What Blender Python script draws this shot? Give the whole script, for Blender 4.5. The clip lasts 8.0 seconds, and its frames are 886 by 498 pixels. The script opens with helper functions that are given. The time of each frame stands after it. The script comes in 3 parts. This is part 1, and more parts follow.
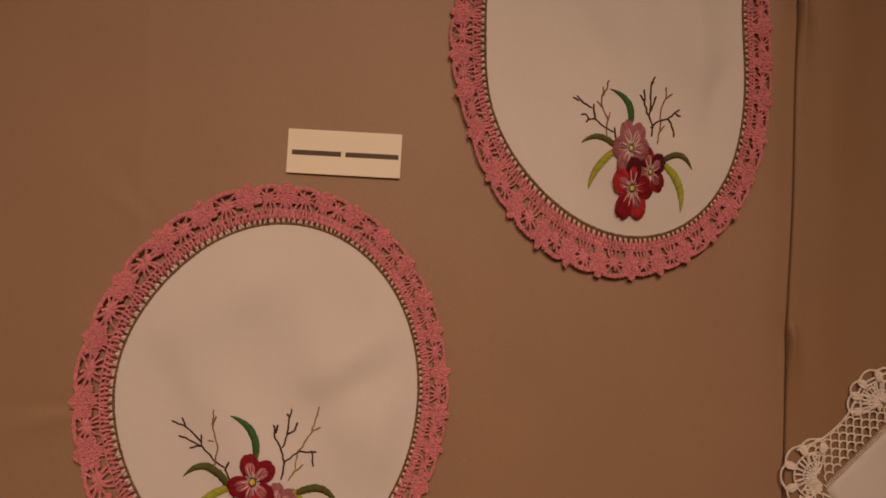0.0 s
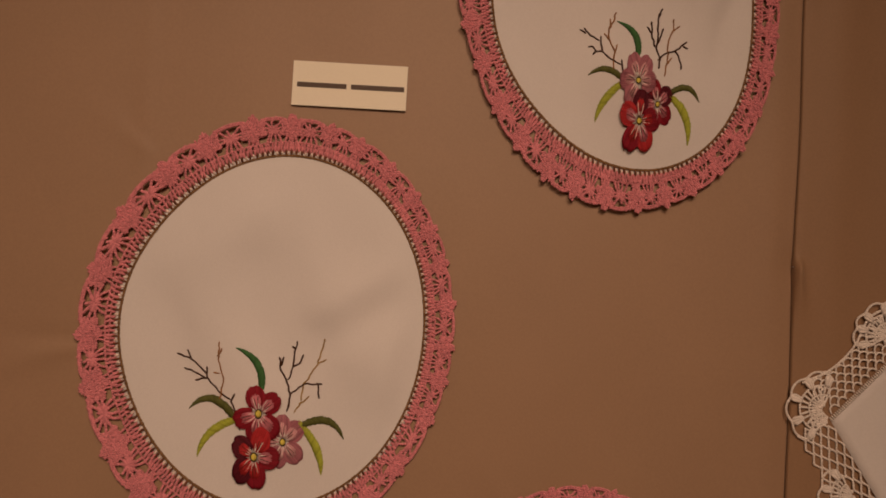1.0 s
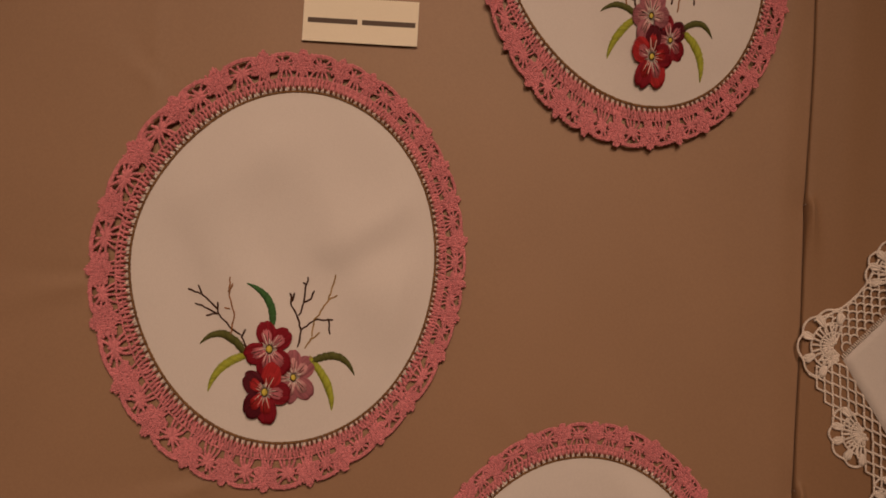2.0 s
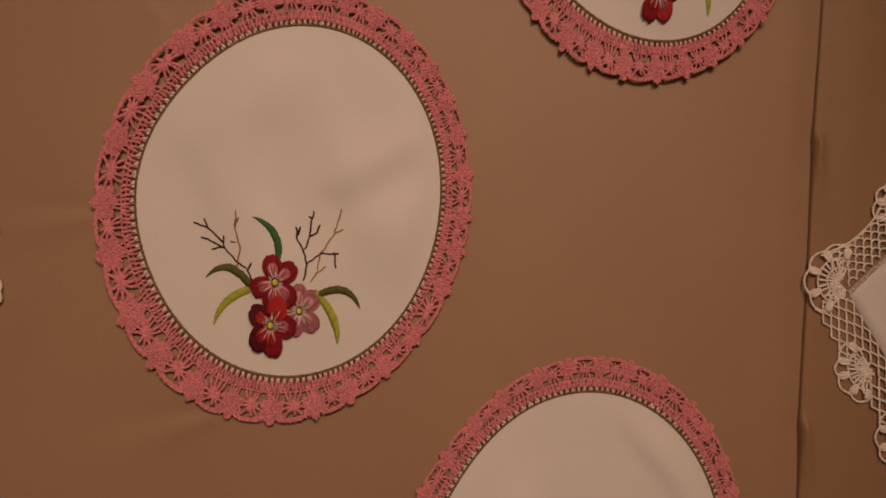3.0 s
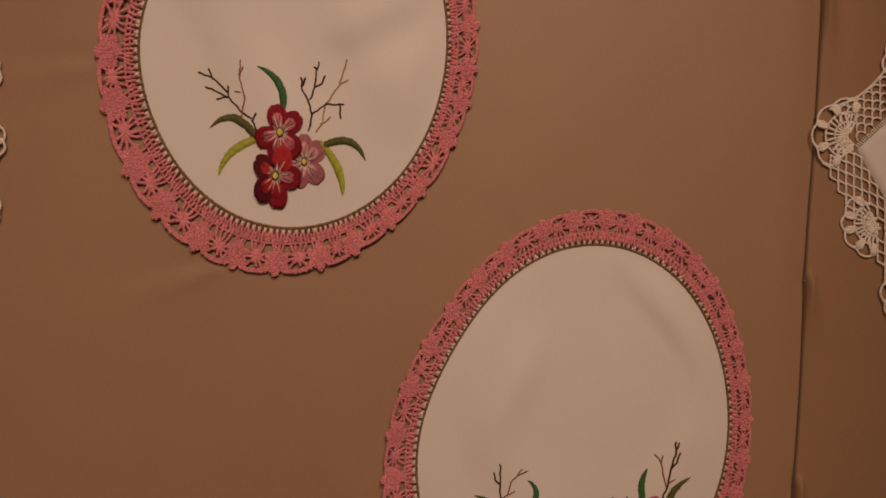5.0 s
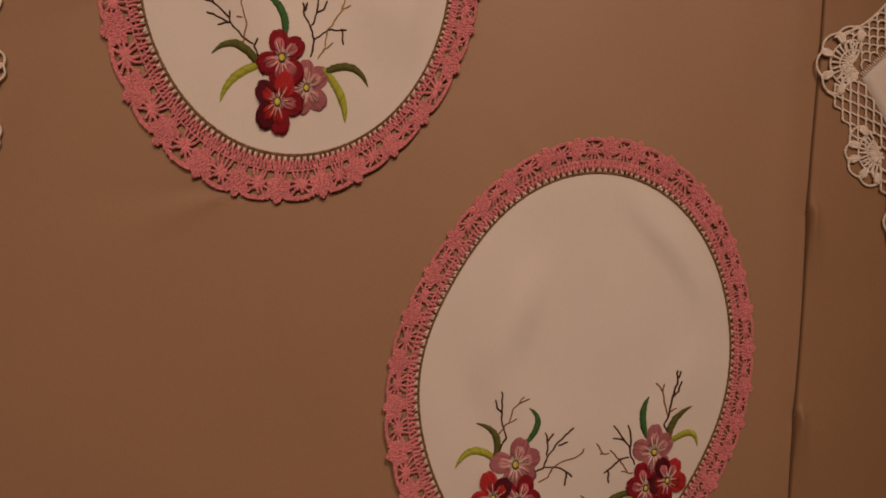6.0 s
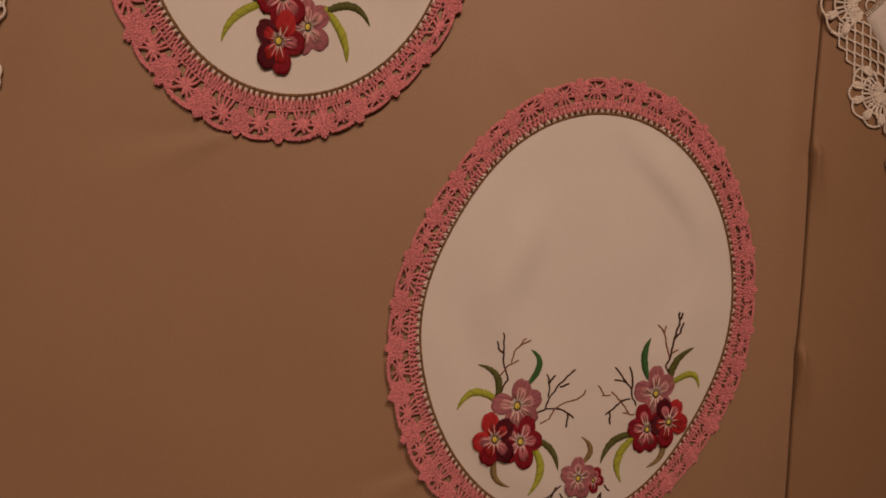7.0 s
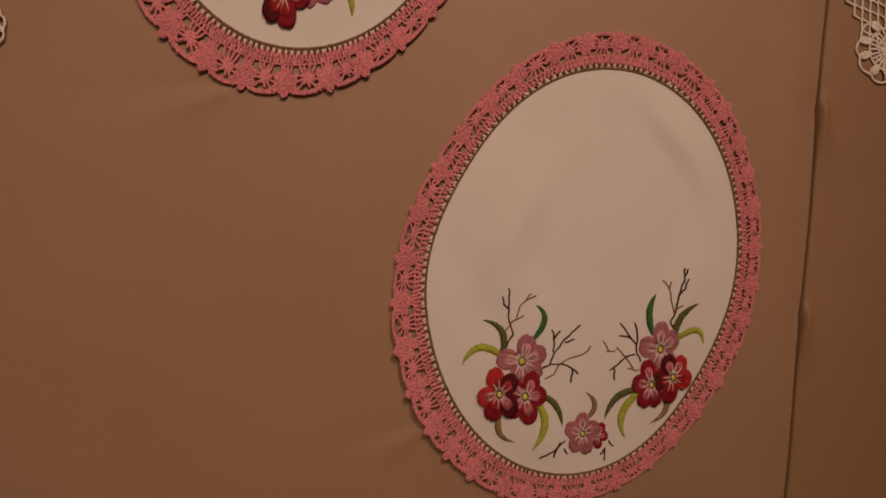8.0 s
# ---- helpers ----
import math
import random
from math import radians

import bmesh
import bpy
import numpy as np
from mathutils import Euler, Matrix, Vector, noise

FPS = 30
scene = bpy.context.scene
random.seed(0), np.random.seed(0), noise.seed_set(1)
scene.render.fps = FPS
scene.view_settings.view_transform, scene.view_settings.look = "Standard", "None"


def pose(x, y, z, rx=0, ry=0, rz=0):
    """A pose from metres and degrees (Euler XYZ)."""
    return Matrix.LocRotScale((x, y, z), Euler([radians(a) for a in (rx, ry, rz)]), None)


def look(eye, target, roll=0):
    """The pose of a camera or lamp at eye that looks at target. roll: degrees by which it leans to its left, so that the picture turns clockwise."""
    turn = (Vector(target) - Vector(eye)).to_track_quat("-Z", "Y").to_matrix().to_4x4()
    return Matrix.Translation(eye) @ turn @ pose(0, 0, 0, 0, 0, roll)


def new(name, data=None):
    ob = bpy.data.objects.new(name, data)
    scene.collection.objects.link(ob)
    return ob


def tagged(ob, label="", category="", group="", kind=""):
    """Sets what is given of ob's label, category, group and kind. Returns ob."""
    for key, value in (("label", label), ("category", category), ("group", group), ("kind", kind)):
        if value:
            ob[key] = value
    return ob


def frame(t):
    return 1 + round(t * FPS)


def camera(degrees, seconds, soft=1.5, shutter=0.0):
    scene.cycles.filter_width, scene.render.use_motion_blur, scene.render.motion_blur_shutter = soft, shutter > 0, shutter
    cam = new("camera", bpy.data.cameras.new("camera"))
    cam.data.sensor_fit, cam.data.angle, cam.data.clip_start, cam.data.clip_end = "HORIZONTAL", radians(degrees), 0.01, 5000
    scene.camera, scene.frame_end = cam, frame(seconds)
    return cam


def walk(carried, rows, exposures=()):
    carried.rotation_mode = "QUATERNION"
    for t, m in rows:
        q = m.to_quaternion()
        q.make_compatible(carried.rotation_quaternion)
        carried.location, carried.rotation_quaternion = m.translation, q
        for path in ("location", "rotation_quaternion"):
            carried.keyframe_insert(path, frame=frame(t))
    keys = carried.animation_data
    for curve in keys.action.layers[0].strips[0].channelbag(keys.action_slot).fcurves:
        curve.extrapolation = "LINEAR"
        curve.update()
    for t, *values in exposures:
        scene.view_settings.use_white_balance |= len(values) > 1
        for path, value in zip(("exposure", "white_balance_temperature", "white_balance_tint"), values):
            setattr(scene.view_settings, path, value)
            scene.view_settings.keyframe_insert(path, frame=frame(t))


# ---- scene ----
cam = camera(55.66, 8.0, soft=1.7)
PATH = [
    (0, (-0.0016, -0.6562, 1.3510), (0.0221, 1.3410, 1.4547), 2.79),
    (0.5, (-0.0049, -0.6540, 1.3293), (0.0252, 1.3436, 1.4235), 2.83),
    (1, (-0.0059, -0.6520, 1.3086), (0.0247, 1.3464, 1.3821), 2.82),
    (1.5, (-0.0098, -0.6502, 1.2880), (0.0196, 1.3486, 1.3487), 2.88),
    (3, (-0.0116, -0.6469, 1.2246), (0.0121, 1.3528, 1.2483), 3.03),
    (3.5, (-0.0157, -0.6456, 1.2031), (0.0180, 1.3541, 1.2123), 3.10),
    (4, (-0.0160, -0.6448, 1.1806), (0.0217, 1.3549, 1.1681), 3.17),
    (4.5, (-0.0096, -0.6449, 1.1556), (0.0135, 1.3548, 1.1322), 3.20),
    (6, (-0.0107, -0.6441, 1.0853), (0.0205, 1.3545, 1.0174), 3.44),
    (6.5, (-0.0105, -0.6441, 1.0691), (0.0216, 1.3537, 0.9811), 3.47),
    (7, (-0.0096, -0.6444, 1.0496), (0.0220, 1.3530, 0.9524), 3.50),
    (7.5, (-0.0115, -0.6456, 1.0367), (0.0185, 1.3507, 0.9185), 3.56),
    (8, (-0.0127, -0.6453, 1.0254), (0.0223, 1.3502, 0.8961), 3.65),
]
walk(cam, [(t, look(eye, target, roll)) for t, eye, target, roll in PATH], [(0, -0.05, 6700, 10), (1.5, -0.08, 6620, 10), (3.5, -0.05, 6550, 10), (4.5, -0.01, 6500, 10), (6.5, 0.0, 6420, 10), (8, 0.04, 6350, 10)])

# world: a dim warm room light; the added lamps below do the rest
world = bpy.data.worlds.new("world")
scene.world = world
world.use_nodes = True
world.node_tree.nodes["Background"].inputs[0].default_value = (1.0, 0.72, 0.5, 1)
world.node_tree.nodes["Background"].inputs[1].default_value = 0.1


def area_lamp(name, m, sx, sy, power, colour):
    d = bpy.data.lights.new(name, "AREA")
    d.shape, d.size, d.size_y, d.energy, d.color = "RECTANGLE", sx, sy, power, colour
    ob = new(name, d)
    ob.matrix_world = m
    return ob


WARM = (1.0, 0.69, 0.485)
# soft fill added behind the viewer to light the board evenly, source unseen
area_lamp("added_fill_light", look((-0.3, -2.9, 2.3), (0.0, 0.0, 1.15)), 0.9, 0.9, 22, WARM)
# added spotlight, unseen: its soft pool stands in for the view's darker corners
beam = bpy.data.lights.new("added_spot_beam", "SPOT")
beam.energy, beam.color, beam.spot_size, beam.spot_blend, beam.shadow_soft_size = 128, WARM, radians(33), 1.0, 0.25
spot_eye = (0.4, -2.2, 2.55)
new("added_spot_beam", beam).matrix_world = look(spot_eye, (-0.12, 0.0, 1.10))

# ---------------------------------------------------------------- materials


def material(name, colour, rough=0.8, spread=0.12, scale=40.0, fine=900.0, bump=0.25, sheen=0.0, weave=0.0, dist=0.0003, metal=0.0, spec=0.3, rand=0.0):
    """Cloth, thread, paper, paint: one colour with blotches at two scales, and a fine relief or a weave."""
    m = bpy.data.materials.new(name)
    m.use_nodes = True
    nt = m.node_tree
    N, L = nt.nodes, nt.links
    b = N["Principled BSDF"]
    b.inputs["Roughness"].default_value = rough
    b.inputs["Metallic"].default_value = metal
    b.inputs["Specular IOR Level"].default_value = spec
    b.inputs["Sheen Weight"].default_value = sheen
    b.inputs["Sheen Roughness"].default_value = 0.5
    co = N.new("ShaderNodeTexCoord")
    big = N.new("ShaderNodeTexNoise")
    big.inputs["Scale"].default_value, big.inputs["Detail"].default_value = scale, 4
    small = N.new("ShaderNodeTexNoise")
    small.inputs["Scale"].default_value, small.inputs["Detail"].default_value = fine, 2
    for n in (big, small):
        L.new(co.outputs["Object"], n.inputs["Vector"])
    mixed = N.new("ShaderNodeMath")
    mixed.operation = "MULTIPLY_ADD"
    mixed.inputs[1].default_value = 0.5
    L.new(small.outputs["Fac"], mixed.inputs[0])
    half = N.new("ShaderNodeMath")
    half.operation = "MULTIPLY"
    half.inputs[1].default_value = 0.5
    L.new(big.outputs["Fac"], half.inputs[0])
    L.new(half.outputs[0], mixed.inputs[2])
    ramp = N.new("ShaderNodeMapRange")
    ramp.inputs["From Min"].default_value, ramp.inputs["From Max"].default_value = 0.3, 0.7
    ramp.inputs["To Min"].default_value, ramp.inputs["To Max"].default_value = 1 - spread, 1 + spread
    L.new(mixed.outputs[0], ramp.inputs["Value"])
    value = ramp.outputs[0]
    if rand:
        geo = N.new("ShaderNodeNewGeometry")
        isl = N.new("ShaderNodeMapRange")
        isl.inputs["To Min"].default_value, isl.inputs["To Max"].default_value = 1 - rand, 1 + rand
        L.new(geo.outputs["Random Per Island"], isl.inputs["Value"])
        mul = N.new("ShaderNodeMath")
        mul.operation = "MULTIPLY"
        L.new(value, mul.inputs[0])
        L.new(isl.outputs[0], mul.inputs[1])
        value = mul.outputs[0]
    tint = N.new("ShaderNodeVectorMath")
    tint.operation = "SCALE"
    tint.inputs[0].default_value = colour
    L.new(value, tint.inputs["Scale"])
    L.new(tint.outputs[0], b.inputs["Base Color"])
    height = small.outputs["Fac"]
    if weave:
        total = None
        for axis in ("X", "Z"):
            w = N.new("ShaderNodeTexWave")
            w.bands_direction = axis
            w.inputs["Scale"].default_value, w.inputs["Distortion"].default_value = weave, 1.2
            w.inputs["Detail Scale"].default_value = 0.4
            L.new(co.outputs["Object"], w.inputs["Vector"])
            if total is None:
                total = w.outputs["Fac"]
            else:
                add = N.new("ShaderNodeMath")
                L.new(total, add.inputs[0])
                L.new(w.outputs["Fac"], add.inputs[1])
                total = add.outputs[0]
        add = N.new("ShaderNodeMath")
        L.new(total, add.inputs[0])
        L.new(small.outputs["Fac"], add.inputs[1])
        height = add.outputs[0]
    bp = N.new("ShaderNodeBump")
    bp.inputs["Strength"].default_value, bp.inputs["Distance"].default_value = bump, dist
    L.new(height, bp.inputs["Height"])
    L.new(bp.outputs[0], b.inputs["Normal"])
    return m


FABRIC = material("brown_satin_fabric", (0.31, 0.19, 0.118), 0.5, 0.07, 9, 500, 0.1, 0.15, 420, 0.0002, spec=0.35)
# satin right of the seam: set slightly darker and less glossy than FABRIC
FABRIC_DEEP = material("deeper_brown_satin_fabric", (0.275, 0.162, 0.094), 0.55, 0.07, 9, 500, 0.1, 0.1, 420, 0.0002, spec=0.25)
LINEN = material("white_linen", (0.66, 0.615, 0.605), 0.9, 0.05, 11, 900, 0.12, 0.1, 330, 0.00025, spec=0.15)
PINK = material("pink_cotton_thread", (0.6, 0.205, 0.235), 0.85, 0.16, 60, 900, 0.6, 0.2, 0, 0.0006, spec=0.12, rand=0.16)
CORD = material("brown_edging_thread", (0.19, 0.1, 0.043), 0.75, 0.2, 120, 1500, 0.5, 0, 0, 0.0003, rand=0.25)
CREAM = material("cream_cotton_thread", (0.74, 0.665, 0.62), 0.8, 0.1, 60, 1100, 0.4, 0.15, 0, 0.0003, spec=0.2, rand=0.08)
UNDER = material("russet_stitch_thread", (0.14, 0.05, 0.025), 0.75, 0.2, 120, 1500, 0.5, 0, 0, 0.0003, rand=0.25)
PEARL = material("pale_pink_thread", (0.74, 0.58, 0.53), 0.85, 0.08, 60, 900, 0.4, 0.1, 0, 0.0004, spec=0.15, rand=0.1)
CARD = material("cream_card", (0.84, 0.77, 0.64), 0.7, 0.02, 30, 500, 0.06, spec=0.3)
INK = material("black_ink", (0.09, 0.06, 0.045), 0.6, 0.1)
STEEL = material("steel_pin", (0.6, 0.58, 0.55), 0.3, 0.05, metal=1.0)
PLASTER = material("plaster", (0.62, 0.57, 0.5), 0.9, 0.05, 3, 200, 0.15, dist=0.001)
BOARD = material("grey_board", (0.35, 0.3, 0.25), 0.8, 0.08, 5)
PARQUET = material("oak_floor", (0.27, 0.16, 0.08), 0.4, 0.2, 6, 80, 0.1)
# glowing glass of the added ceiling fixture
GLOW = material("lamp_shade_glass", (0.9, 0.85, 0.75), 0.4, 0.02)
GLOW.node_tree.nodes["Principled BSDF"].inputs["Emission Color"].default_value = (1.0, 0.7, 0.45, 1)
GLOW.node_tree.nodes["Principled BSDF"].inputs["Emission Strength"].default_value = 1.5


def silk(name, colour):
    return material(name, colour, 0.6, 0.1, 200, 2500, 0.3, 0.0, 0, 0.0002, spec=0.12, rand=0.22)


CRIMSON = silk("crimson_silk", (0.22, 0.011, 0.022))
WINE = silk("wine_silk", (0.085, 0.008, 0.016))
RED = silk("red_silk", (0.4, 0.028, 0.033))
MAUVE = silk("mauve_silk", (0.35, 0.13, 0.16))
ROSE = silk("rose_silk", (0.52, 0.17, 0.21))
PALE = silk("pale_pink_silk", (0.56, 0.29, 0.31))
WHITE = silk("white_silk", (0.78, 0.72, 0.68))
YELLOW = silk("yellow_silk", (0.6, 0.5, 0.1))
GREEN = silk("green_silk", (0.05, 0.135, 0.045))
OLIVE = silk("olive_silk", (0.1, 0.105, 0.03))
LIME = silk("lime_silk", (0.35, 0.38, 0.05))
RUST = silk("rust_silk", (0.24, 0.17, 0.075))
DARK = silk("dark_brown_silk", (0.052, 0.022, 0.012))
BROWN = silk("brown_silk", (0.27, 0.125, 0.047))
TAN = silk("tan_silk", (0.33, 0.215, 0.085))
UMBER = silk("umber_silk", (0.23, 0.105, 0.065))

# ---------------------------------------------------------------- mesh tools; things on the board are drawn in millimetres (right, up, out)


class Soup:
    """Gathers stitches, threads and sheets of one part."""

    def __init__(self):
        self.v, self.f, self.m = [], [], []

    def rings(self, path, radii, mat=0, flat=1.0, sides=6, closed=False):
        """A tube along a path of (right, up, out) points; radius 0 at an end closes it to a point."""
        base, n = len(self.v), len(path)
        turn = [(math.cos(i * math.tau / sides), math.sin(i * math.tau / sides)) for i in range(sides)]
        for i, p in enumerate(path):
            a = path[i - 1] if i or closed else path[0]
            b = path[(i + 1) % n] if i < n - 1 or closed else path[-1]
            dx, dy = b[0] - a[0], b[1] - a[1]
            k = math.hypot(dx, dy) or 1.0
            sx, sy = -dy / k, dx / k
            r = radii[i] if isinstance(radii, (list, tuple)) else radii
            for c, s in turn:
                self.v.append((p[0] + sx * c * r, p[1] + sy * c * r, p[2] + s * r * flat))
        for i in range(n if closed else n - 1):
            j = (i + 1) % n
            for q in range(sides):
                w = (q + 1) % sides
                self.f.append((base + i * sides + q, base + i * sides + w, base + j * sides + w, base + j * sides + q))
                self.m.append(mat)
        if not closed:
            for e, flip in ((0, 1), (n - 1, -1)):
                self.f.append(tuple(base + e * sides + q for q in range(sides))[::flip])
                self.m.append(mat)

    def puff(self, a, b, r, mat=0, flat=0.8):
        """One plump stitch from a to b."""
        d = [b[i] - a[i] for i in range(3)]
        at = lambda s: (a[0] + d[0] * s, a[1] + d[1] * s, a[2] + d[2] * s)
        self.rings([at(0), at(0.25), at(0.75), at(1)], [r * 0.4, r * 0.95, r * 0.95, r * 0.4], mat, flat)

    def chain(self, path, r, step=2.6, mat=0):
        """A crocheted chain: plump links along a path."""
        pts = resample(path, step)
        for i in range(len(pts) - 1):
            a, b = pts[i], pts[i + 1]
            e = 0.18
            self.puff(tuple(a[k] - (b[k] - a[k]) * e for k in range(3)), tuple(b[k] + (b[k] - a[k]) * e for k in range(3)), r * random.uniform(0.9, 1.1), mat)

    def thread(self, path, r, mat=0, step=1.6, taper=0.6):
        pts = resample(smooth(path), step)
        n = len(pts)
        self.rings(pts, [r * (taper if i in (0, n - 1) else random.uniform(0.88, 1.12)) for i in range(n)], mat, 0.8, 5)

    def mesh(self, name, mats):
        me = bpy.data.meshes.new(name)
        me.from_pydata([(x * 0.001, -o * 0.001, z * 0.001) for x, z, o in self.v], [], self.f)
        for m in mats:
            me.materials.append(m)
        me.polygons.foreach_set("material_index", self.m)
        me.polygons.foreach_set("use_smooth", [True] * len(self.f))
        bm = bmesh.new()
        bm.from_mesh(me)
        bmesh.ops.recalc_face_normals(bm, faces=bm.faces)
        bm.to_mesh(me)
        bm.free()
        return me


def resample(path, step):
    acc = [0.0]
    for a, b in zip(path, path[1:]):
        acc.append(acc[-1] + math.dist(a, b))
    n = max(2, round(acc[-1] / step) + 1)
    out, j = [], 0
    for i in range(n):
        s = acc[-1] * i / (n - 1)
        while j < len(path) - 2 and acc[j + 1] < s:
            j += 1
        f = (s - acc[j]) / ((acc[j + 1] - acc[j]) or 1.0)
        out.append(tuple(path[j][k] + (path[j + 1][k] - path[j][k]) * f for k in range(3)))
    return out


def smooth(path):
    """Round the corners of a path once."""
    if len(path) < 3:
        return path
    out = [path[0]]
    for a, b, c in zip(path, path[1:], path[2:]):
        for f, p in ((0.25, a), (0.25, c)):
            out.append(tuple(b[k] + (p[k] - b[k]) * f for k in range(3)))
    return out + [path[-1]]


def part(name, soup, mats, parent, label=""):
    ob = new(name, soup.mesh(name, mats if isinstance(mats, (list, tuple)) else [mats]))
    ob.parent = parent
    return tagged(ob, label)


def thing(name, x, z, label, category, group="", kind=""):
    ob = new(name)
    ob.empty_display_size = 0.05
    ob.location = (x, 0, z)
    return tagged(ob, label, category, group, kind)


def block(name, lo, hi, mat, label="", category="", kind="", bevel=0.004):
    bm = bmesh.new()
    bmesh.ops.create_cube(bm, size=1)
    for v in bm.verts:
        v.co = [lo[i] + (v.co[i] + 0.5) * (hi[i] - lo[i]) for i in range(3)]
    if bevel:
        bmesh.ops.bevel(bm, geom=bm.edges[:], offset=bevel, segments=2, affect="EDGES")
    me = bpy.data.meshes.new(name)
    bm.to_mesh(me)
    bm.free()
    me.materials.append(mat)
    return tagged(new(name, me), label, category, "", kind)


# ---------------------------------------------------------------- the room
block("floor", (-2.6, -3.6, -0.1), (2.6, 0.2, 0.0), PARQUET, "brown oak floor of the exhibition room", "floor", "structure", 0)
block("ceiling", (-2.6, -3.6, 2.8), (2.6, 0.2, 2.9), PLASTER, "pale plaster ceiling", "ceiling", "structure", 0)
block("wall_south", (-2.6, -3.7, 0), (2.6, -3.6, 2.8), PLASTER, "pale plaster wall behind the viewer", "wall", "structure", 0)
block("wall_west", (-2.7, -3.6, 0), (-2.6, 0.2, 2.8), PLASTER, "pale plaster side wall", "wall", "structure", 0)
block("wall_east", (2.6, -3.6, 0), (2.7, 0.2, 2.8), PLASTER, "pale plaster side wall", "wall", "structure", 0)
block("wall_north", (-2.6, 0.02, 0), (2.6, 0.2, 2.8), BOARD, "grey exhibition board under the fabric", "wall", "structure", 0)

# ---------------------------------------------------------------- brown fabric on the board, in two lengths that meet at a pinned seam
SEAM = 0.2800
SEAM_PINS = (1.598, 1.332, 1.110, 0.951, 0.79)
# pulls in the cloth: x, z of the pin, direction in degrees, length, height in metres
PULLS = ((-0.276, 1.243, 196, 0.075, 0.0016), (-0.176, 1.093, 205, 0.070, 0.0018), (-0.010, 0.839, 215, 0.05, 0.0016),
         (-0.232, 1.40, 145, 0.05, 0.0005), (-0.010, 1.60, 170, 0.05, 0.001), (0.062, 1.14, 120, 0.04, 0.0006))


def seam_x(z):
    return SEAM + 0.0012 * math.sin(z * 9.0) + 0.0006 * math.sin(z * 31.0 + 1)


def relief(x, z, right):
    """How far the cloth stands off the board, in metres."""
    h = 0.0012 * noise.noise((x * 5, z * 3, 4.0)) + 0.0005 * noise.noise((x * 16, z * 9, 7.0))
    h += 0.0003 * math.exp(-(((x + 0.232 + 0.01 * (z - 1.4)) / 0.006) ** 2)) * (1 if z > 1.3 else math.exp(-(((z - 1.3) / 0.08) ** 2)))
    for px, pz, ang, length, up in PULLS:
        dx, dz = x - px, z - pz
        c, s = math.cos(radians(ang)), math.sin(radians(ang))
        a, b = dx * c + dz * s, -dx * s + dz * c
        if -0.02 < a < length * 2.5:
            width = 0.0045 + 0.16 * max(a, 0)
            fall = math.exp(-((a / length) ** 2)) if a > 0 else math.exp(-((a / 0.008) ** 2))
            h += up * fall * math.exp(-((b / width) ** 2)) - 0.5 * up * fall * math.exp(-(((b + 1.6 * width) / width) ** 2))
    d = abs(x - seam_x(z))
    if right:
        h -= 0.0117 if x < seam_x(z) else 0.010 * math.exp(-((d / 0.0008) ** 2)) + 0.0007 * math.exp(-((d / 0.004) ** 2))
        for pz in SEAM_PINS:
            dz = pz - z
            if -0.02 < dz < 0.12:
                fall = math.exp(-((dz / 0.035) ** 2)) if dz > 0 else math.exp(-((dz / 0.004) ** 2))
                h += 0.0055 * fall * math.exp(-(((d - 0.004 - 0.05 * max(dz, 0)) / (0.003 + 0.1 * max(dz, 0))) ** 2))
        h += 0.0024 * math.exp(-(((d - 0.032) / 0.022) ** 2)) + 0.0016 * noise.noise((x * 26, z * 2.2, 11.0))
    else:
        h += 0.0003 * math.exp(-(((d - 0.02) / 0.012) ** 2)) - 0.0017 * math.exp(-((d / 0.011) ** 2)) - 0.0004 * math.exp(-((d / 0.0012) ** 2))
        for pz in SEAM_PINS:
            h -= 0.0018 * math.exp(-(((z - pz) / 0.012) ** 2) - ((d / 0.008) ** 2))
    return h


def fabric_length(name, right, label):
    zs = [0.02 + 0.05 * i for i in range(12)] + [0.62 + 0.0045 * i for i in range(264)] + [1.81 + 0.08 * i for i in range(12)]
    if right:
        xs = [-0.006, -0.003] + [-0.0012 + 0.0004 * i for i in range(22)] + [0.008 + 0.003 * i for i in range(50)] + [0.16 + 0.09 * i for i in range(26)]
    else:
        xs = [-0.0006 * i for i in range(12)] + [-0.008 - 0.0045 * i for i in range(145)] + [-0.67 - 0.08 * i for i in range(24)]
    soup = Soup()
    for z in zs:
        for x in xs:
            wx = seam_x(z) + x + (0.0002 if right else -0.0002)
            soup.v.append((wx * 1000, z * 1000, (relief(wx, z, right) - 0.0012) * 1000))
    w = len(xs)
    for j in range(len(zs) - 1):
        for i in range(w - 1):
            soup.f.append((j * w + i, j * w + i + 1, (j + 1) * w + i + 1, (j + 1) * w + i))
            soup.m.append(0)
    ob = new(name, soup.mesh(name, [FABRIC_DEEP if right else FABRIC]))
    solid = ob.modifiers.new("thickness", "SOLIDIFY")
    solid.thickness, solid.offset = 0.0008, 0
    return tagged(ob, label, "fabric", "", "structure")


fabric_length("fabric_wall_covering", False, "brown satin fabric stretched and pinned over the exhibition board")
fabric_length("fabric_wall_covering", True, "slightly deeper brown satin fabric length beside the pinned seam")

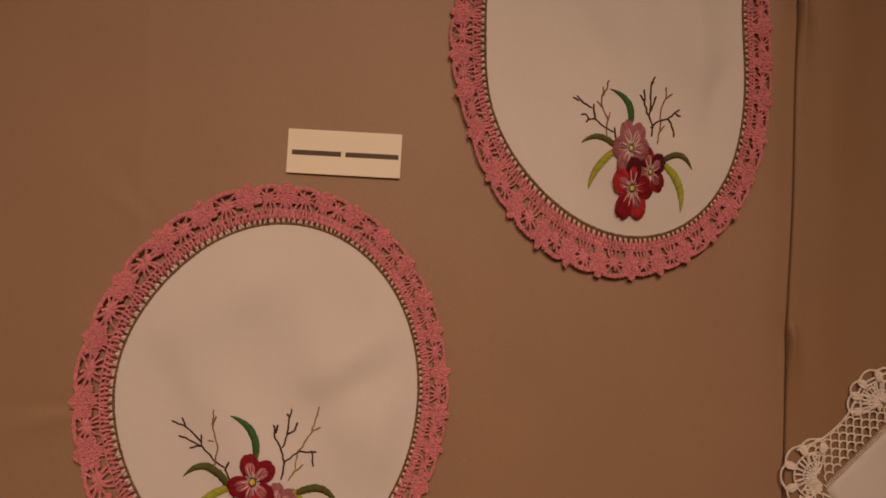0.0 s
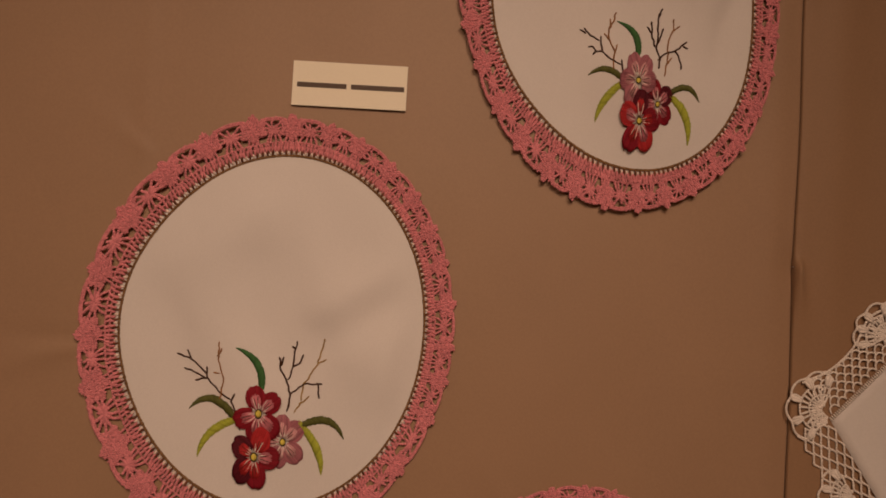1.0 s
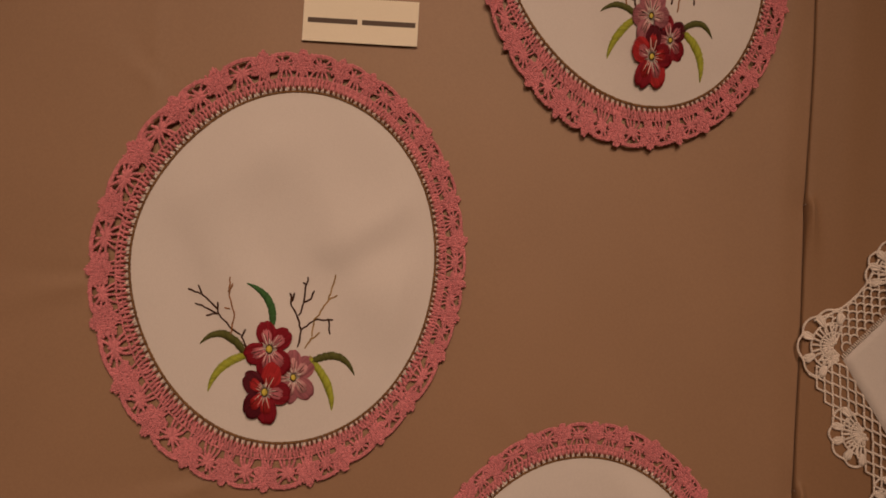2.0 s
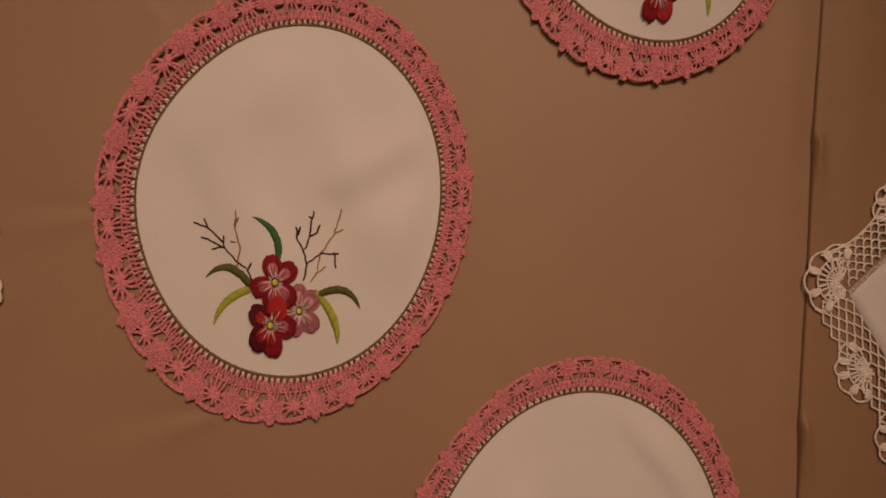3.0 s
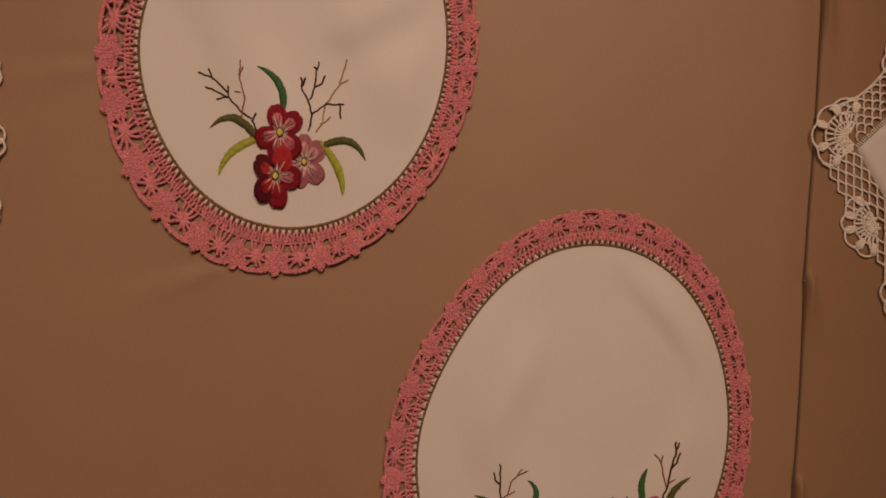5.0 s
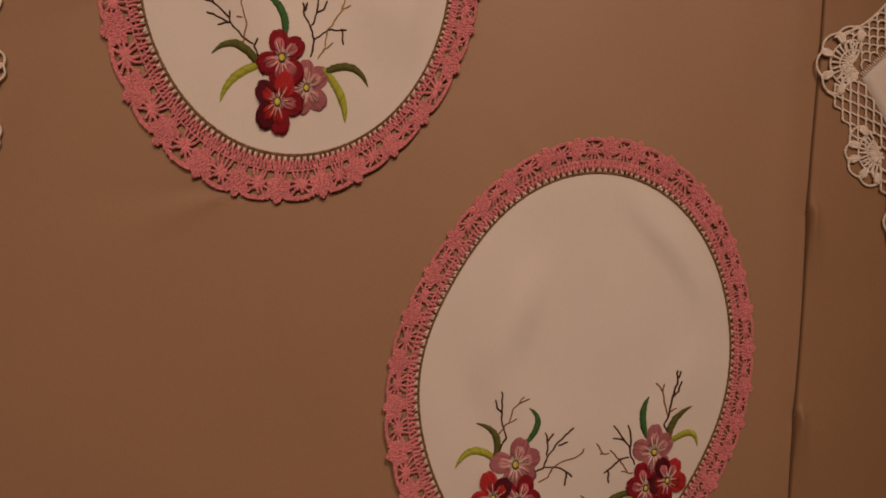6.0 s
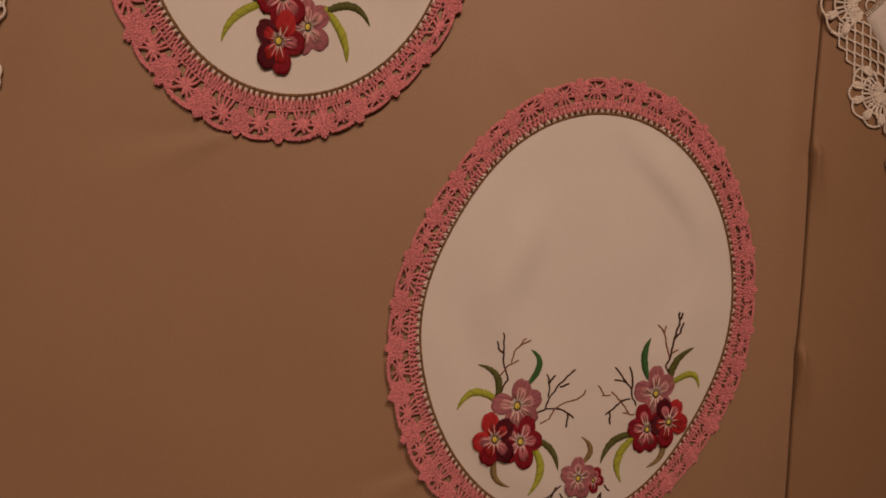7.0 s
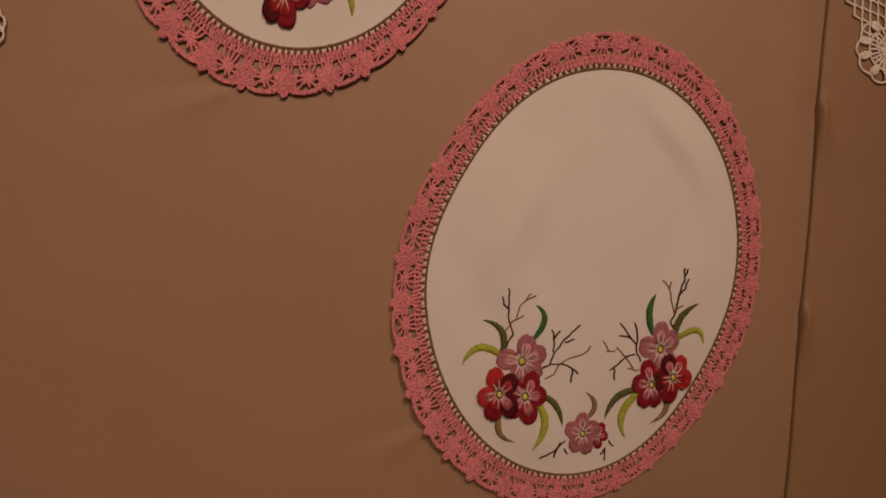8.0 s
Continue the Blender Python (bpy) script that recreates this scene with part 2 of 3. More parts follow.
# ---------------------------------------------------------------- pink-edged oval doilies
# outlines as waves round the middle: mean, then cos and sin of each order, in millimetres
INNER_1 = (129.5, 1.9, 1.2, -26.9, -1.1, -7.0, -0.4, 0.7, -1.0, 2.4, -0.4)
OUTER_1 = (155.0, -0.6, -2.4, -30.8, 0.7, -5.6, -0.7, 4.2, -0.9)
INNER_2 = (125.6, 0.2, -0.5, -9.2, 2.1, -1.7, 0.4, 1.0, -0.5, -0.2, 0.2)
OUTER_2 = (156.0, -5.4, -2.6, -12.3, 4.0, 0.2, 0.7, 1.3, -0.7)
INNER_3 = (135.4, 1.5, 1.0, -19.4, 7.5, -1.3, 0.4, 3.1, -0.9, 0.1, -0.2)
OUTER_3 = (159.4, -3.0, 1.1, -21.3, 10.2, -0.3, -1.3, 2.9, -1.9)


def polar(series, a):
    r = series[0]
    for k in range(1, (len(series) - 1) // 2 + 1):
        r += series[2 * k - 1] * math.cos(k * a) + series[2 * k] * math.sin(k * a)
    return r


# where the plump motifs of each lace stand, in degrees round the middle
MOTIFS_1 = (7, 21, 35, 48, 59, 70, 80, 90, 101, 111, 122, 133, 146, 159, 174, 189, 202, 216, 230, 241, 251, 259, 267, 275, 282, 289, 297, 305, 315, 327, 339, 353)
MOTIFS_2 = (11, 24, 35, 46, 57, 68, 77, 88, 99, 113, 127, 145, 164, 184, 200, 219, 233, 246, 257, 268, 280, 290, 302, 315, 333, 346, 357)
MOTIFS_3 = (0, 13, 25, 35, 44, 53, 60, 70, 78, 85, 93, 101, 112, 122, 134, 147, 162, 178, 192, 206, 218, 229, 237, 245, 254, 260, 268, 276, 284, 294, 303, 314, 326, 337, 348)
HEIGHTS = {}


def drape(soup, doily):
    """Lay stitches on the waves of the doily's linen."""
    h = HEIGHTS[doily.name]
    soup.v = [(x, z, o + h(x, z)) for x, z, o in soup.v]
    return soup


def oval_doily(x, z, inner, outer, motifs, seed, folds, curls, label):
    rnd = random.Random(seed)
    repeats = len(motifs)
    root = thing("oval_doily", x, z, label, "doily", "oval embroidered doilies")

    def lift(a):
        """How far the outer edge of the lace stands off the cloth: it curls at some places."""
        up = 1.2 + 0.5 * math.sin(3 * a + seed) + 0.35 * math.sin(7 * a + 2 * seed)
        for where, wide, rise in curls:
            d = (math.degrees(a) - where + 180) % 360 - 180
            up += rise * math.exp(-((d / wide) ** 2))
        return up

    def height(px, pz):
        edge = math.hypot(px, pz) / (polar(inner, math.atan2(pz, px)) + 4.0)
        o = 9.0 * noise.noise((px / 70 + 0.5 * pz / 70 + seed * 3.1, pz / 110, 1.5)) + 0.7 * noise.noise((px / 20, pz / 30 + seed, 2.5))
        for fx, fz, turn, length, width, up in folds:
            c, q = math.cos(radians(turn)), math.sin(radians(turn))
            along, across = (px - fx) * c + (pz - fz) * q, -(px - fx) * q + (pz - fz) * c
            o += 1.8 * up * math.exp(-((along / length) ** 2) - (across / width) ** 2)
        return 1.0 + (3.0 + (o if o > 0 else 2.6 * math.tanh(o / 2.6))) * max(0.0, 1 - (edge * 1.035) ** 4)

    HEIGHTS[root.name] = height
    # angle against length along the middle of the lace
    angles, run = [i * math.tau / 1440 for i in range(1441)], [0.0]
    mid = [(polar(inner, a) + polar(outer, a)) / 2 for a in angles]
    for i in range(1440):
        run.append(run[-1] + math.dist((mid[i] * math.cos(angles[i]), mid[i] * math.sin(angles[i])), (mid[i + 1] * math.cos(angles[i + 1]), mid[i + 1] * math.sin(angles[i + 1]))))
    total = run[-1]
    stops = [float(np.interp(radians(a), angles, run)) for a in motifs]
    stops = [stops[-1] - total] + stops + [stops[0] + total, stops[1] + total]

    def at(u, v, h=0.0):
        """u: repeats along the lace; v: 0 at the hem, 1 at the arches; h: millimetres out."""
        u %= repeats
        k = int(u)
        s = (stops[k + 1] + (stops[k + 2] - stops[k + 1]) * (u - k)) % total
        a = float(np.interp(s, run, angles))
        ri, ro = polar(inner, a), polar(outer, a)
        r = ri + (ro - ri) * v
        return (r * math.cos(a), r * math.sin(a), 1.0 + lift(a) * max(v, 0) ** 1.5 * 1.3 + h)

    # linen: a thin domed sheet with soft waves, its hem under the lace
    cloth = Soup()
    rings, seg = 30, 144
    cloth.v.append((0, 0, height(0, 0)))
    for k in range(1, rings + 1):
        for i in range(seg):
            a = i * math.tau / seg
            r = (polar(inner, a) + 4.0) * k / rings
            px, pz = r * math.cos(a), r * math.sin(a)
            cloth.v.append((px, pz, max(height(px, pz), 0.4)))
    for i in range(seg):
        j = (i + 1) % seg
        cloth.f.append((0, 1 + i, 1 + j))
        cloth.m.append(0)
        for k in range(rings - 1):
            b = 1 + k * seg
            cloth.f.append((b + i, b + seg + i, b + seg + j, b + j))
            cloth.m.append(0)
    sheet = part("linen_cloth", cloth, LINEN, root, "plain white linen oval")
    solid = sheet.modifiers.new("thickness", "SOLIDIFY")
    solid.thickness, solid.offset = 0.0005, 0

    # blanket stitch: a two-ply brown cord along the hem with short russet legs across it
    jit = lambda w: rnd.uniform(-w, w)
    hem = Soup()
    n = round(total / 2.1)
    for i in range(n):
        u0, u1 = i * repeats / n, (i + 1.35) * repeats / n
        w = jit(0.008)
        hem.puff(at(u0, -0.035 + w, 0.7), at(u1, 0.012 + w, 1.0), 0.74)
        hem.puff(at(u0, 0.012 - w, 0.9), at(u1, -0.035 - w, 0.6), 0.66)
    part("hem_stitching", hem, CORD, root, "twisted brown cord along the hem")
    legs = round(total / 5.6)
    bars = Soup()
    for i in range(legs):
        u = (i + jit(0.12)) * repeats / legs
        bars.thread([at(u, 0.0, 0.8), at(u + jit(0.02), 0.07, 1.2), at(u + jit(0.02), 0.16, 1.1)], 1.0)
    part("hem_stitches", bars, UNDER, root, "short russet stitches across the hem")
    loops = Soup()
    for i in range(legs):
        u = (i + 0.5 + jit(0.06)) * repeats / legs
        loops.rings([at(u, 0.03, 0.3), at(u, 0.05, 0.5), at(u, 0.085, 0.5), at(u, 0.125, 0.2)], [0.6, 1.0, 1.12, 0.8], 0, 0.7)
    part("hem_edging", loops, PEARL, root, "pale loops between the russet stitches")

    # dense inner rounds of crochet: a pair of posts in each loop, then a round of short posts
    band = Soup()
    for i in range(legs):
        u = (i + 0.5 + jit(0.08)) * repeats / legs
        d = 0.27 * repeats / legs
        for e in (-1, 1):
            band.rings([at(u + e * d * 0.8, 0.085 + jit(0.012), 0.5), at(u + e * d, 0.13, 0.9), at(u + e * d * 1.05, 0.19, 0.9 + jit(0.15)), at(u + e * d * 1.2, 0.235, 0.5)], [0.8, 1.15, 1.15, 0.9], 0, 0.8)
    n = 2 * legs
    for i in range(n):
        u = (i + 0.5 + jit(0.12)) * repeats / n
        pull = 0.05 * math.sin(math.tau * u)
        band.puff(at(u, 0.2 + jit(0.012), 0.5), at(u - pull + (0.012 if i % 2 else -0.012), 0.325 + jit(0.02), 0.7 + jit(0.2)), 1.22)
    n = round(total / 2.7)
    for v, r in ((0.215, 0.6), (0.325, 0.9)):
        for i in range(n):
            u = i * repeats / n
            band.puff(at(u, v + jit(0.012), 0.5), at(u + 1.15 * repeats / n, v + jit(0.012), 0.7 + jit(0.15)), r)
    part("crochet_band", band, PINK, root, "dense pink crochet rounds")

    for q in range(repeats):
        a0 = motifs[q]
        before, after = stops[q + 1] - stops[q], stops[q + 2] - stops[q + 1]
        room = polar(outer, radians(a0)) - polar(inner, radians(a0))
        spread = 0.5 * (before + after)
        # solid six-pointed motif: rows of small stitches on a flat ground, hung on four posts, with a blunt tip
        heap = Soup()
        c = float(q)
        grow = rnd.uniform(0.95, 1.06)
        hu, hv, vc = spread * 0.285 * grow, 0.275 * room * grow, 0.69 + jit(0.012)
        U = lambda mm: mm / (after if mm > 0 else before)
        phase = jit(0.12)

        def ragged(f):
            return 1 + 0.15 * math.cos(6 * (f - math.pi / 2) + phase) + 0.04 * math.cos(3 * f + q)

        base = len(heap.v)
        heap.v.append(at(c, vc, 0.5))
        for i in range(36):
            f = i * math.tau / 36
            heap.v.append(at(c + U(hu * ragged(f) * math.cos(f)), vc + hv / room * ragged(f) * math.sin(f), 0.25))
        for i in range(36):
            heap.f.append((base, base + 1 + i, base + 1 + (i + 1) % 36))
            heap.m.append(0)
        pitch, row = 1.3, 1.75
        for ky in range(-9, 10):
            for kx in range(-11, 12):
                px, pz = (kx + 0.5 * (ky % 2)) * pitch + jit(0.3), ky * row + jit(0.45)
                f = math.atan2(pz / hv, px / hu)
                e = math.hypot(px / hu, pz / hv) / ragged(f)
                if e > 1.0:
                    continue
                top = 0.7 + 0.8 * (1 - e * e) + jit(0.16)
                dx = 0.35 * px / hu + jit(0.35)
                heap.puff(at(c + U(px - dx), vc + (pz - 1.2) / room, top), at(c + U(px + dx), vc + (pz + 1.2) / room, top + 0.1), 0.9 + jit(0.06))
        for i in range(6):
            f = i * math.tau / 6 + math.pi / 2 - phase / 6
            for e in (-0.1, 0.1):
                g = 1.15 + jit(0.05)
                heap.puff(at(c + U(0.75 * hu * math.cos(f + e)), vc + 0.75 * hv / room * math.sin(f + e), 0.7), at(c + U(hu * g * math.cos(f + 0.5 * e)), vc + hv / room * g * math.sin(f + 0.5 * e), 0.55), 1.0)
        for e in (-1.7, -0.6, 0.6, 1.7):
            heap.puff(at(c + U(e * 0.8), vc + 0.2, 0.7), at(c + U(e + jit(0.3)), 1.0 + jit(0.015) - 0.014 * abs(e), 0.7), 0.95)
        for du in (-0.14, -0.05, 0.05, 0.14):
            du *= rnd.uniform(0.8, 1.2)
            heap.chain([at(c + du, 0.31, 0.4), at(c + du * 0.8, 0.42, 0.6), at(c + du * 0.7, 0.52, 0.5)], 1.0, 2.0)
        part("leaf_motif", heap, PINK, root)
        # spider between two motifs: a small knot with legs to the band, to both motifs and to the arch
        star = Soup()
        c = q + 0.5 + jit(0.025)
        vc = 0.625 + jit(0.02)
        plump = math.sqrt(after / 31.0) * min(1.1, 0.35 + 0.65 * room / 31.0)
        for du in (-0.21, -0.075, 0.075, 0.21):
            du *= rnd.uniform(0.8, 1.2)
            star.chain([at(c + du, 0.31, 0.4), at(c + du * 0.8, 0.44 + jit(0.02), 0.6), at(c + du * 0.4, vc - 0.06, 0.7), at(c, vc, 0.7)], 1.05 * plump, 2.2)
        for du, dv in ((0.3, -0.075), (-0.3, -0.075), (0.3, 0.085), (-0.3, 0.085), (0.2, 0.22), (-0.2, 0.22), (0.05, 0.2)):
            dv += jit(0.025)
            star.chain([at(c, vc, 0.7), at(c + du * 0.5, vc + dv * 0.45 + jit(0.015), 0.6), at(c + du, vc + dv, 0.5)], 1.08 * plump, 2.2)
        for r0, r1, n, thick in ((0.0, 0.18, 9, 1.25), (0.03, 0.1, 7, 1.0)):
            for i in range(n):
                f = i * math.tau / n + jit(0.2)
                star.puff(at(c + r0 * math.cos(f), vc + 0.8 * r0 * math.sin(f), 0.9), at(c + r1 * math.cos(f), vc + 0.85 * r1 * math.sin(f), 0.6 if n == 9 else 1.0), thick * plump)
        part("star_motif", star, PINK, root)
        # outer arch from tip to tip: a thick chain with small picots on its inner side
        arch = Soup()
        top = 0.925 + jit(0.025)
        lean = jit(0.03)
        path = []
        for i in range(15):
            e = i / 14 * 2 - 1
            path.append(at(c + e * 0.41 + jit(0.006), top - 0.05 * e * e - 0.08 * e ** 6 + lean * e + jit(0.008), 0.5))
        arch.chain(path, 1.15 * plump, 1.9)
        arch.chain([(p[0] * (1 - 0.00022 * room), p[1] * (1 - 0.00022 * room), p[2] - 0.15) for p in path], 1.05 * plump, 1.8)
        for e in (-0.3, -0.19, -0.07, 0.06, 0.18, 0.29):
            edge = top - 0.3 * e * e
            arch.puff(at(c + e, edge - 0.01, 0.4), at(c + e + jit(0.02), edge + 0.035 + jit(0.015), 0.4), 0.85 * plump)
        for e in (-0.17, 0.0, 0.17):
            arch.puff(at(c + e, top - 0.02, 0.4), at(c + e * 0.95 + jit(0.01), top - 0.085 - jit(0.015), 0.4), 1.0 * plump)
        part("picot_arch", arch, PINK, root)
    return root


doily_1 = oval_doily(0.137, 1.559, INNER_1, OUTER_1, MOTIFS_1, 1, ((62, 10, 96, 90, 15, 3.5), (30, 60, 100, 70, 18, 3.0), (-60, -40, 70, 60, 20, -3.0), (85, -40, 75, 50, 12, -2.5)), ((300, 40, 3.0), (205, 30, 2.5)), "narrow oval linen doily, pink crochet edge, pansy spray led by mauve")
doily_2 = oval_doily(-0.123, 1.264, INNER_2, OUTER_2, MOTIFS_2, 2, ((78, 44, 38, 60, 15, 2.4), (60, 5, 25, 70, 18, -2.2), (88, -30, 80, 60, 13, 2.6), (-50, 70, 30, 70, 24, 2.0), (-10, 40, 80, 60, 28, -0.8)), ((145, 45, 3.2), (300, 35, 1.5)), "roundish linen doily, pink crochet edge, crimson pansies, below the card")
doily_3 = oval_doily(0.106, 0.970, INNER_3, OUTER_3, MOTIFS_3, 3, ((72, 108, -52, 60, 15, 5.0), (45, 90, -55, 70, 17, -4.0), (-85, 0, 75, 60, 18, -3.5), (-60, 30, 60, 80, 18, 3.0), (60, 20, 60, 70, 20, -3.0), (90, 40, 85, 60, 13, 3.0)), ((215, 40, 4.0), (150, 30, 2.0)), "tall oval linen doily, pink crochet edge, three embroidered pansy sprays")

# ---------------------------------------------------------------- silk embroidery


def flower(doily, x, z, size, angles, silks, level=0, seed=0, tall=1.12):
    """A five-petalled pansy in satin stitch. size: petal length in millimetres; angles: where the petals point;
    silks: rim and inner silk, one pair for all petals or a pair for each."""
    rnd = random.Random(seed)
    out = 2.6 + 1.3 * level
    spoke = lambda a, r, o: (x + r * size * math.cos(a), z + r * size * tall * math.sin(a), o)
    heart = Soup()
    for a0 in angles:
        for da in (-20, 20):
            a = radians(a0 + da + rnd.uniform(-4, 4))
            heart.thread([spoke(a, 0.14, out - 0.75), spoke(a - radians(da) * 0.3, rnd.uniform(0.42, 0.58), out - 0.85)], 0.27, 0, 2.2, 0.4)
        for da in (-8, 6):
            a = radians(a0 + da + rnd.uniform(-3, 3))
            heart.thread([spoke(a, rnd.uniform(0.22, 0.28), out - 0.62), spoke(a, rnd.uniform(0.5, 0.64), out - 0.72)], 0.33, 1, 2.2, 0.5)
    for i in range(15):
        a = i * math.tau / 15 + rnd.uniform(-0.12, 0.12)
        heart.thread([spoke(a, 0.13, out - 0.6), spoke(a, rnd.uniform(0.23, 0.34), out - 0.75)], 0.34, 0, 2.2, 0.5)
    bloom = part("flower", drape(heart, doily), [WHITE, DARK], doily, "satin-stitched pansy")
    order = list(range(len(angles)))
    rnd.shuffle(order)
    for k, a0 in enumerate(angles):
        petal = Soup()
        length = size * rnd.uniform(0.93, 1.02)
        ca, sa = math.cos(radians(a0)), math.sin(radians(a0))
        up = out - 2.1 + 0.13 * order[k]
        wide = 0.385 * length
        notch, skew = rnd.uniform(0.03, 0.07), rnd.uniform(-0.07, 0.07)

        def spot(s, r):
            w = s * wide * (0.3 + 0.7 * math.sin(math.pi / 2 * min(1.0, r / (0.6 * length))))
            return (x + r * ca - w * sa, z + (r * sa + w * ca) * tall, 0)

        def lift(s, r):
            return up + 0.5 * (1 - s * s) * math.sin(math.pi * min(max(r / length, 0.05), 0.97))

        def rim(s):
            return length * (0.58 + 0.44 * (1 - s * s) ** 0.55 + skew * s - notch * math.exp(-((s / 0.2) ** 2)))

        n = max(16, int(wide * 2 / 0.5))
        for i in range(n):
            s = (i + 0.5) / n * 2 - 1
            end = rim(s) * rnd.uniform(0.985, 1.01)
            pts = [spot(s, r)[:2] + (lift(s, r),) for r in (0.2 * length, 0.2 * length + 0.3 * (end - 0.2 * length), 0.2 * length + 0.6 * (end - 0.2 * length), 0.2 * length + 0.85 * (end - 0.2 * length), end)]
            petal.rings(pts, [0.25, 0.4, 0.43, 0.43, 0.26], 0, 0.8, 5)
        n = int(n * 0.5)
        for i in range(n):
            s = ((i + 0.5) / n * 2 - 1) * 0.5
            end = rim(s) * rnd.uniform(0.66, 0.74) * (1 - 0.7 * s * s)
            pts = [spot(s, r)[:2] + (lift(s, r) + 0.34,) for r in (0.16 * length, 0.4 * length, end)]
            petal.rings(pts, [0.22, 0.42, 0.26], 1, 0.8, 5)
        rim_silk, inner_silk = silks[k] if isinstance(silks[0], tuple) else silks
        part("petal", drape(petal, doily), [rim_silk, inner_silk], bloom)
    eye = Soup()
    ring = [(x + 0.115 * size * math.cos(a), z + 0.16 * size * math.sin(a), out - 0.45) for a in (i * math.tau / 14 for i in range(14))]
    for i in range(5):
        w = (i - 2) / 2.4 * 0.11 * size
        h = 0.14 * size * math.sqrt(1 - (w / (0.12 * size)) ** 2)
        eye.puff((x + w, z - h, out - 0.6), (x + w, z + h, out - 0.45), 0.6)
    eye.rings(ring, 0.46, 1, 1.0, 5, True)
    part("flower_eye", drape(eye, doily), [YELLOW, DARK], bloom, "yellow eye ringed in dark thread")
    return bloom


def leaf(doily, silk_mat, base, middle, tip):
    """A curved leaf of slanting satin stitches."""
    soup = Soup()
    length = math.dist(base, middle) + math.dist(middle, tip)
    ctrl = tuple(2 * middle[k] - 0.5 * (base[k] + tip[k]) for k in range(2))
    wide = 0.85 + length * 0.056
    n = int(length / 0.5)
    for i in range(n):
        t = -0.14 + 1.14 * i / (n - 1)
        px, pz = ((1 - t) ** 2 * base[k] + 2 * t * (1 - t) * ctrl[k] + t * t * tip[k] for k in range(2))
        dx, dz = (2 * (1 - t) * (ctrl[k] - base[k]) + 2 * t * (tip[k] - ctrl[k]) for k in range(2))
        k = math.hypot(dx, dz) or 1.0
        dx, dz = dx / k, dz / k
        w = wide * math.sin(math.pi * (0.28 + 0.72 * t)) ** 0.75 * random.uniform(0.84, 1.14) + 0.15
        lean = 0.75 * w
        a = (px - dz * w - dx * lean, pz + dx * w - dz * lean, 0.35)
        b = (px + dz * w + dx * lean, pz - dx * w + dz * lean, 0.35)
        soup.rings([a, (px, pz, 1.05), b], [0.3, 0.46, 0.3], 0, 0.8, 5)
    return part("leaf", drape(soup, doily), silk_mat, doily)


def twig(doily, silk_mat, *stems):
    """A bare twig in stem stitch: a main stem and its side shoots."""
    soup = Soup()
    r = 0.76 if silk_mat is DARK else 0.66
    for stem in stems:
        path = [(px + random.uniform(-0.2, 0.2), pz + random.uniform(-0.2, 0.2), 0.55) for px, pz in stem]
        pts = [(q[0] + random.uniform(-0.5, 0.5), q[1] + random.uniform(-0.5, 0.5), q[2]) for q in resample(path, 2.6)]
        for a, b in zip(pts, pts[1:]):
            e = 0.25
            wob = random.uniform(-0.16, 0.16)
            soup.puff((a[0] - (b[0] - a[0]) * e + wob, a[1] - (b[1] - a[1]) * e, a[2]), (b[0] + (b[0] - a[0]) * e, b[1] + (b[1] - a[1]) * e + wob, b[2]), r * random.uniform(0.85, 1.1))
    return part("twig", drape(soup, doily), silk_mat, doily)


leaf(doily_1, GREEN, (11.7, -64.2), (7.7, -50.2), (-5.3, -41.2))
leaf(doily_1, OLIVE, (-0.3, -87.2), (-13.3, -80.2), (-26.3, -85.2))
leaf(doily_1, LIME, (-2.3, -92.2), (-13.3, -105.2), (-19.3, -121.2))
leaf(doily_1, OLIVE, (38.7, -96.2), (51.7, -92.2), (60.7, -102.2))
leaf(doily_1, LIME, (40.7, -102.2), (51.7, -117.2), (53.7, -136.2))
twig(doily_1, DARK, [(0.5, -82.2), (-1.5, -73.2)], [(-2.5, -76.2), (-9.5, -72.2), (-16.5, -65.2), (-17.5, -54.2)], [(-18.5, -57.2), (-26.5, -53.2), (-30.5, -47.2)], [(-29.5, -51.2), (-33.5, -49.2)], [(-16.5, -66.2), (-21.5, -66.2), (-23.5, -62.2), (-26.5, -62.2)], [(-21.5, -66.2), (-23.5, -68.2)])
twig(doily_1, BROWN, [(-7.5, -80.2), (-6.5, -67.2), (-4.5, -60.2)], [(-6.5, -66.2), (-11.5, -55.2), (-15.5, -51.2)], [(-11.5, -55.2), (-10.5, -40.2)], [(-10.5, -46.2), (-7.5, -40.2), (-6.5, -34.2)])
twig(doily_1, DARK, [(27.5, -78.2), (28.5, -70.2), (25.5, -64.2), (26.5, -52.2), (26.5, -34.2)], [(26.5, -37.2), (29.5, -31.2)], [(26.5, -58.2), (29.5, -50.2), (30.5, -46.2)], [(24.5, -60.2), (21.5, -51.2), (21.5, -41.2)], [(20.5, -49.2), (18.5, -45.2)], [(27.5, -71.2), (32.5, -65.2), (40.5, -63.2), (49.5, -56.2)], [(46.5, -59.2), (50.5, -61.2)], [(40.5, -63.2), (43.5, -69.2), (45.5, -77.2)])
twig(doily_1, BROWN, [(32.5, -83.2), (34.5, -68.2), (34.5, -55.2), (38.5, -47.2), (38.5, -38.2)], [(38.5, -47.2), (42.5, -44.2)], [(34.5, -73.2), (37.5, -69.2)])
leaf(doily_2, GREEN, (-6, -41), (-12, -25), (-27, -15))
leaf(doily_2, OLIVE, (-26, -68), (-44, -55), (-61, -63))
leaf(doily_2, LIME, (-26, -70), (-44, -81), (-53, -99))
leaf(doily_2, OLIVE, (28, -71), (46, -68), (58, -81))
leaf(doily_2, LIME, (28, -75), (39, -92), (42, -109))
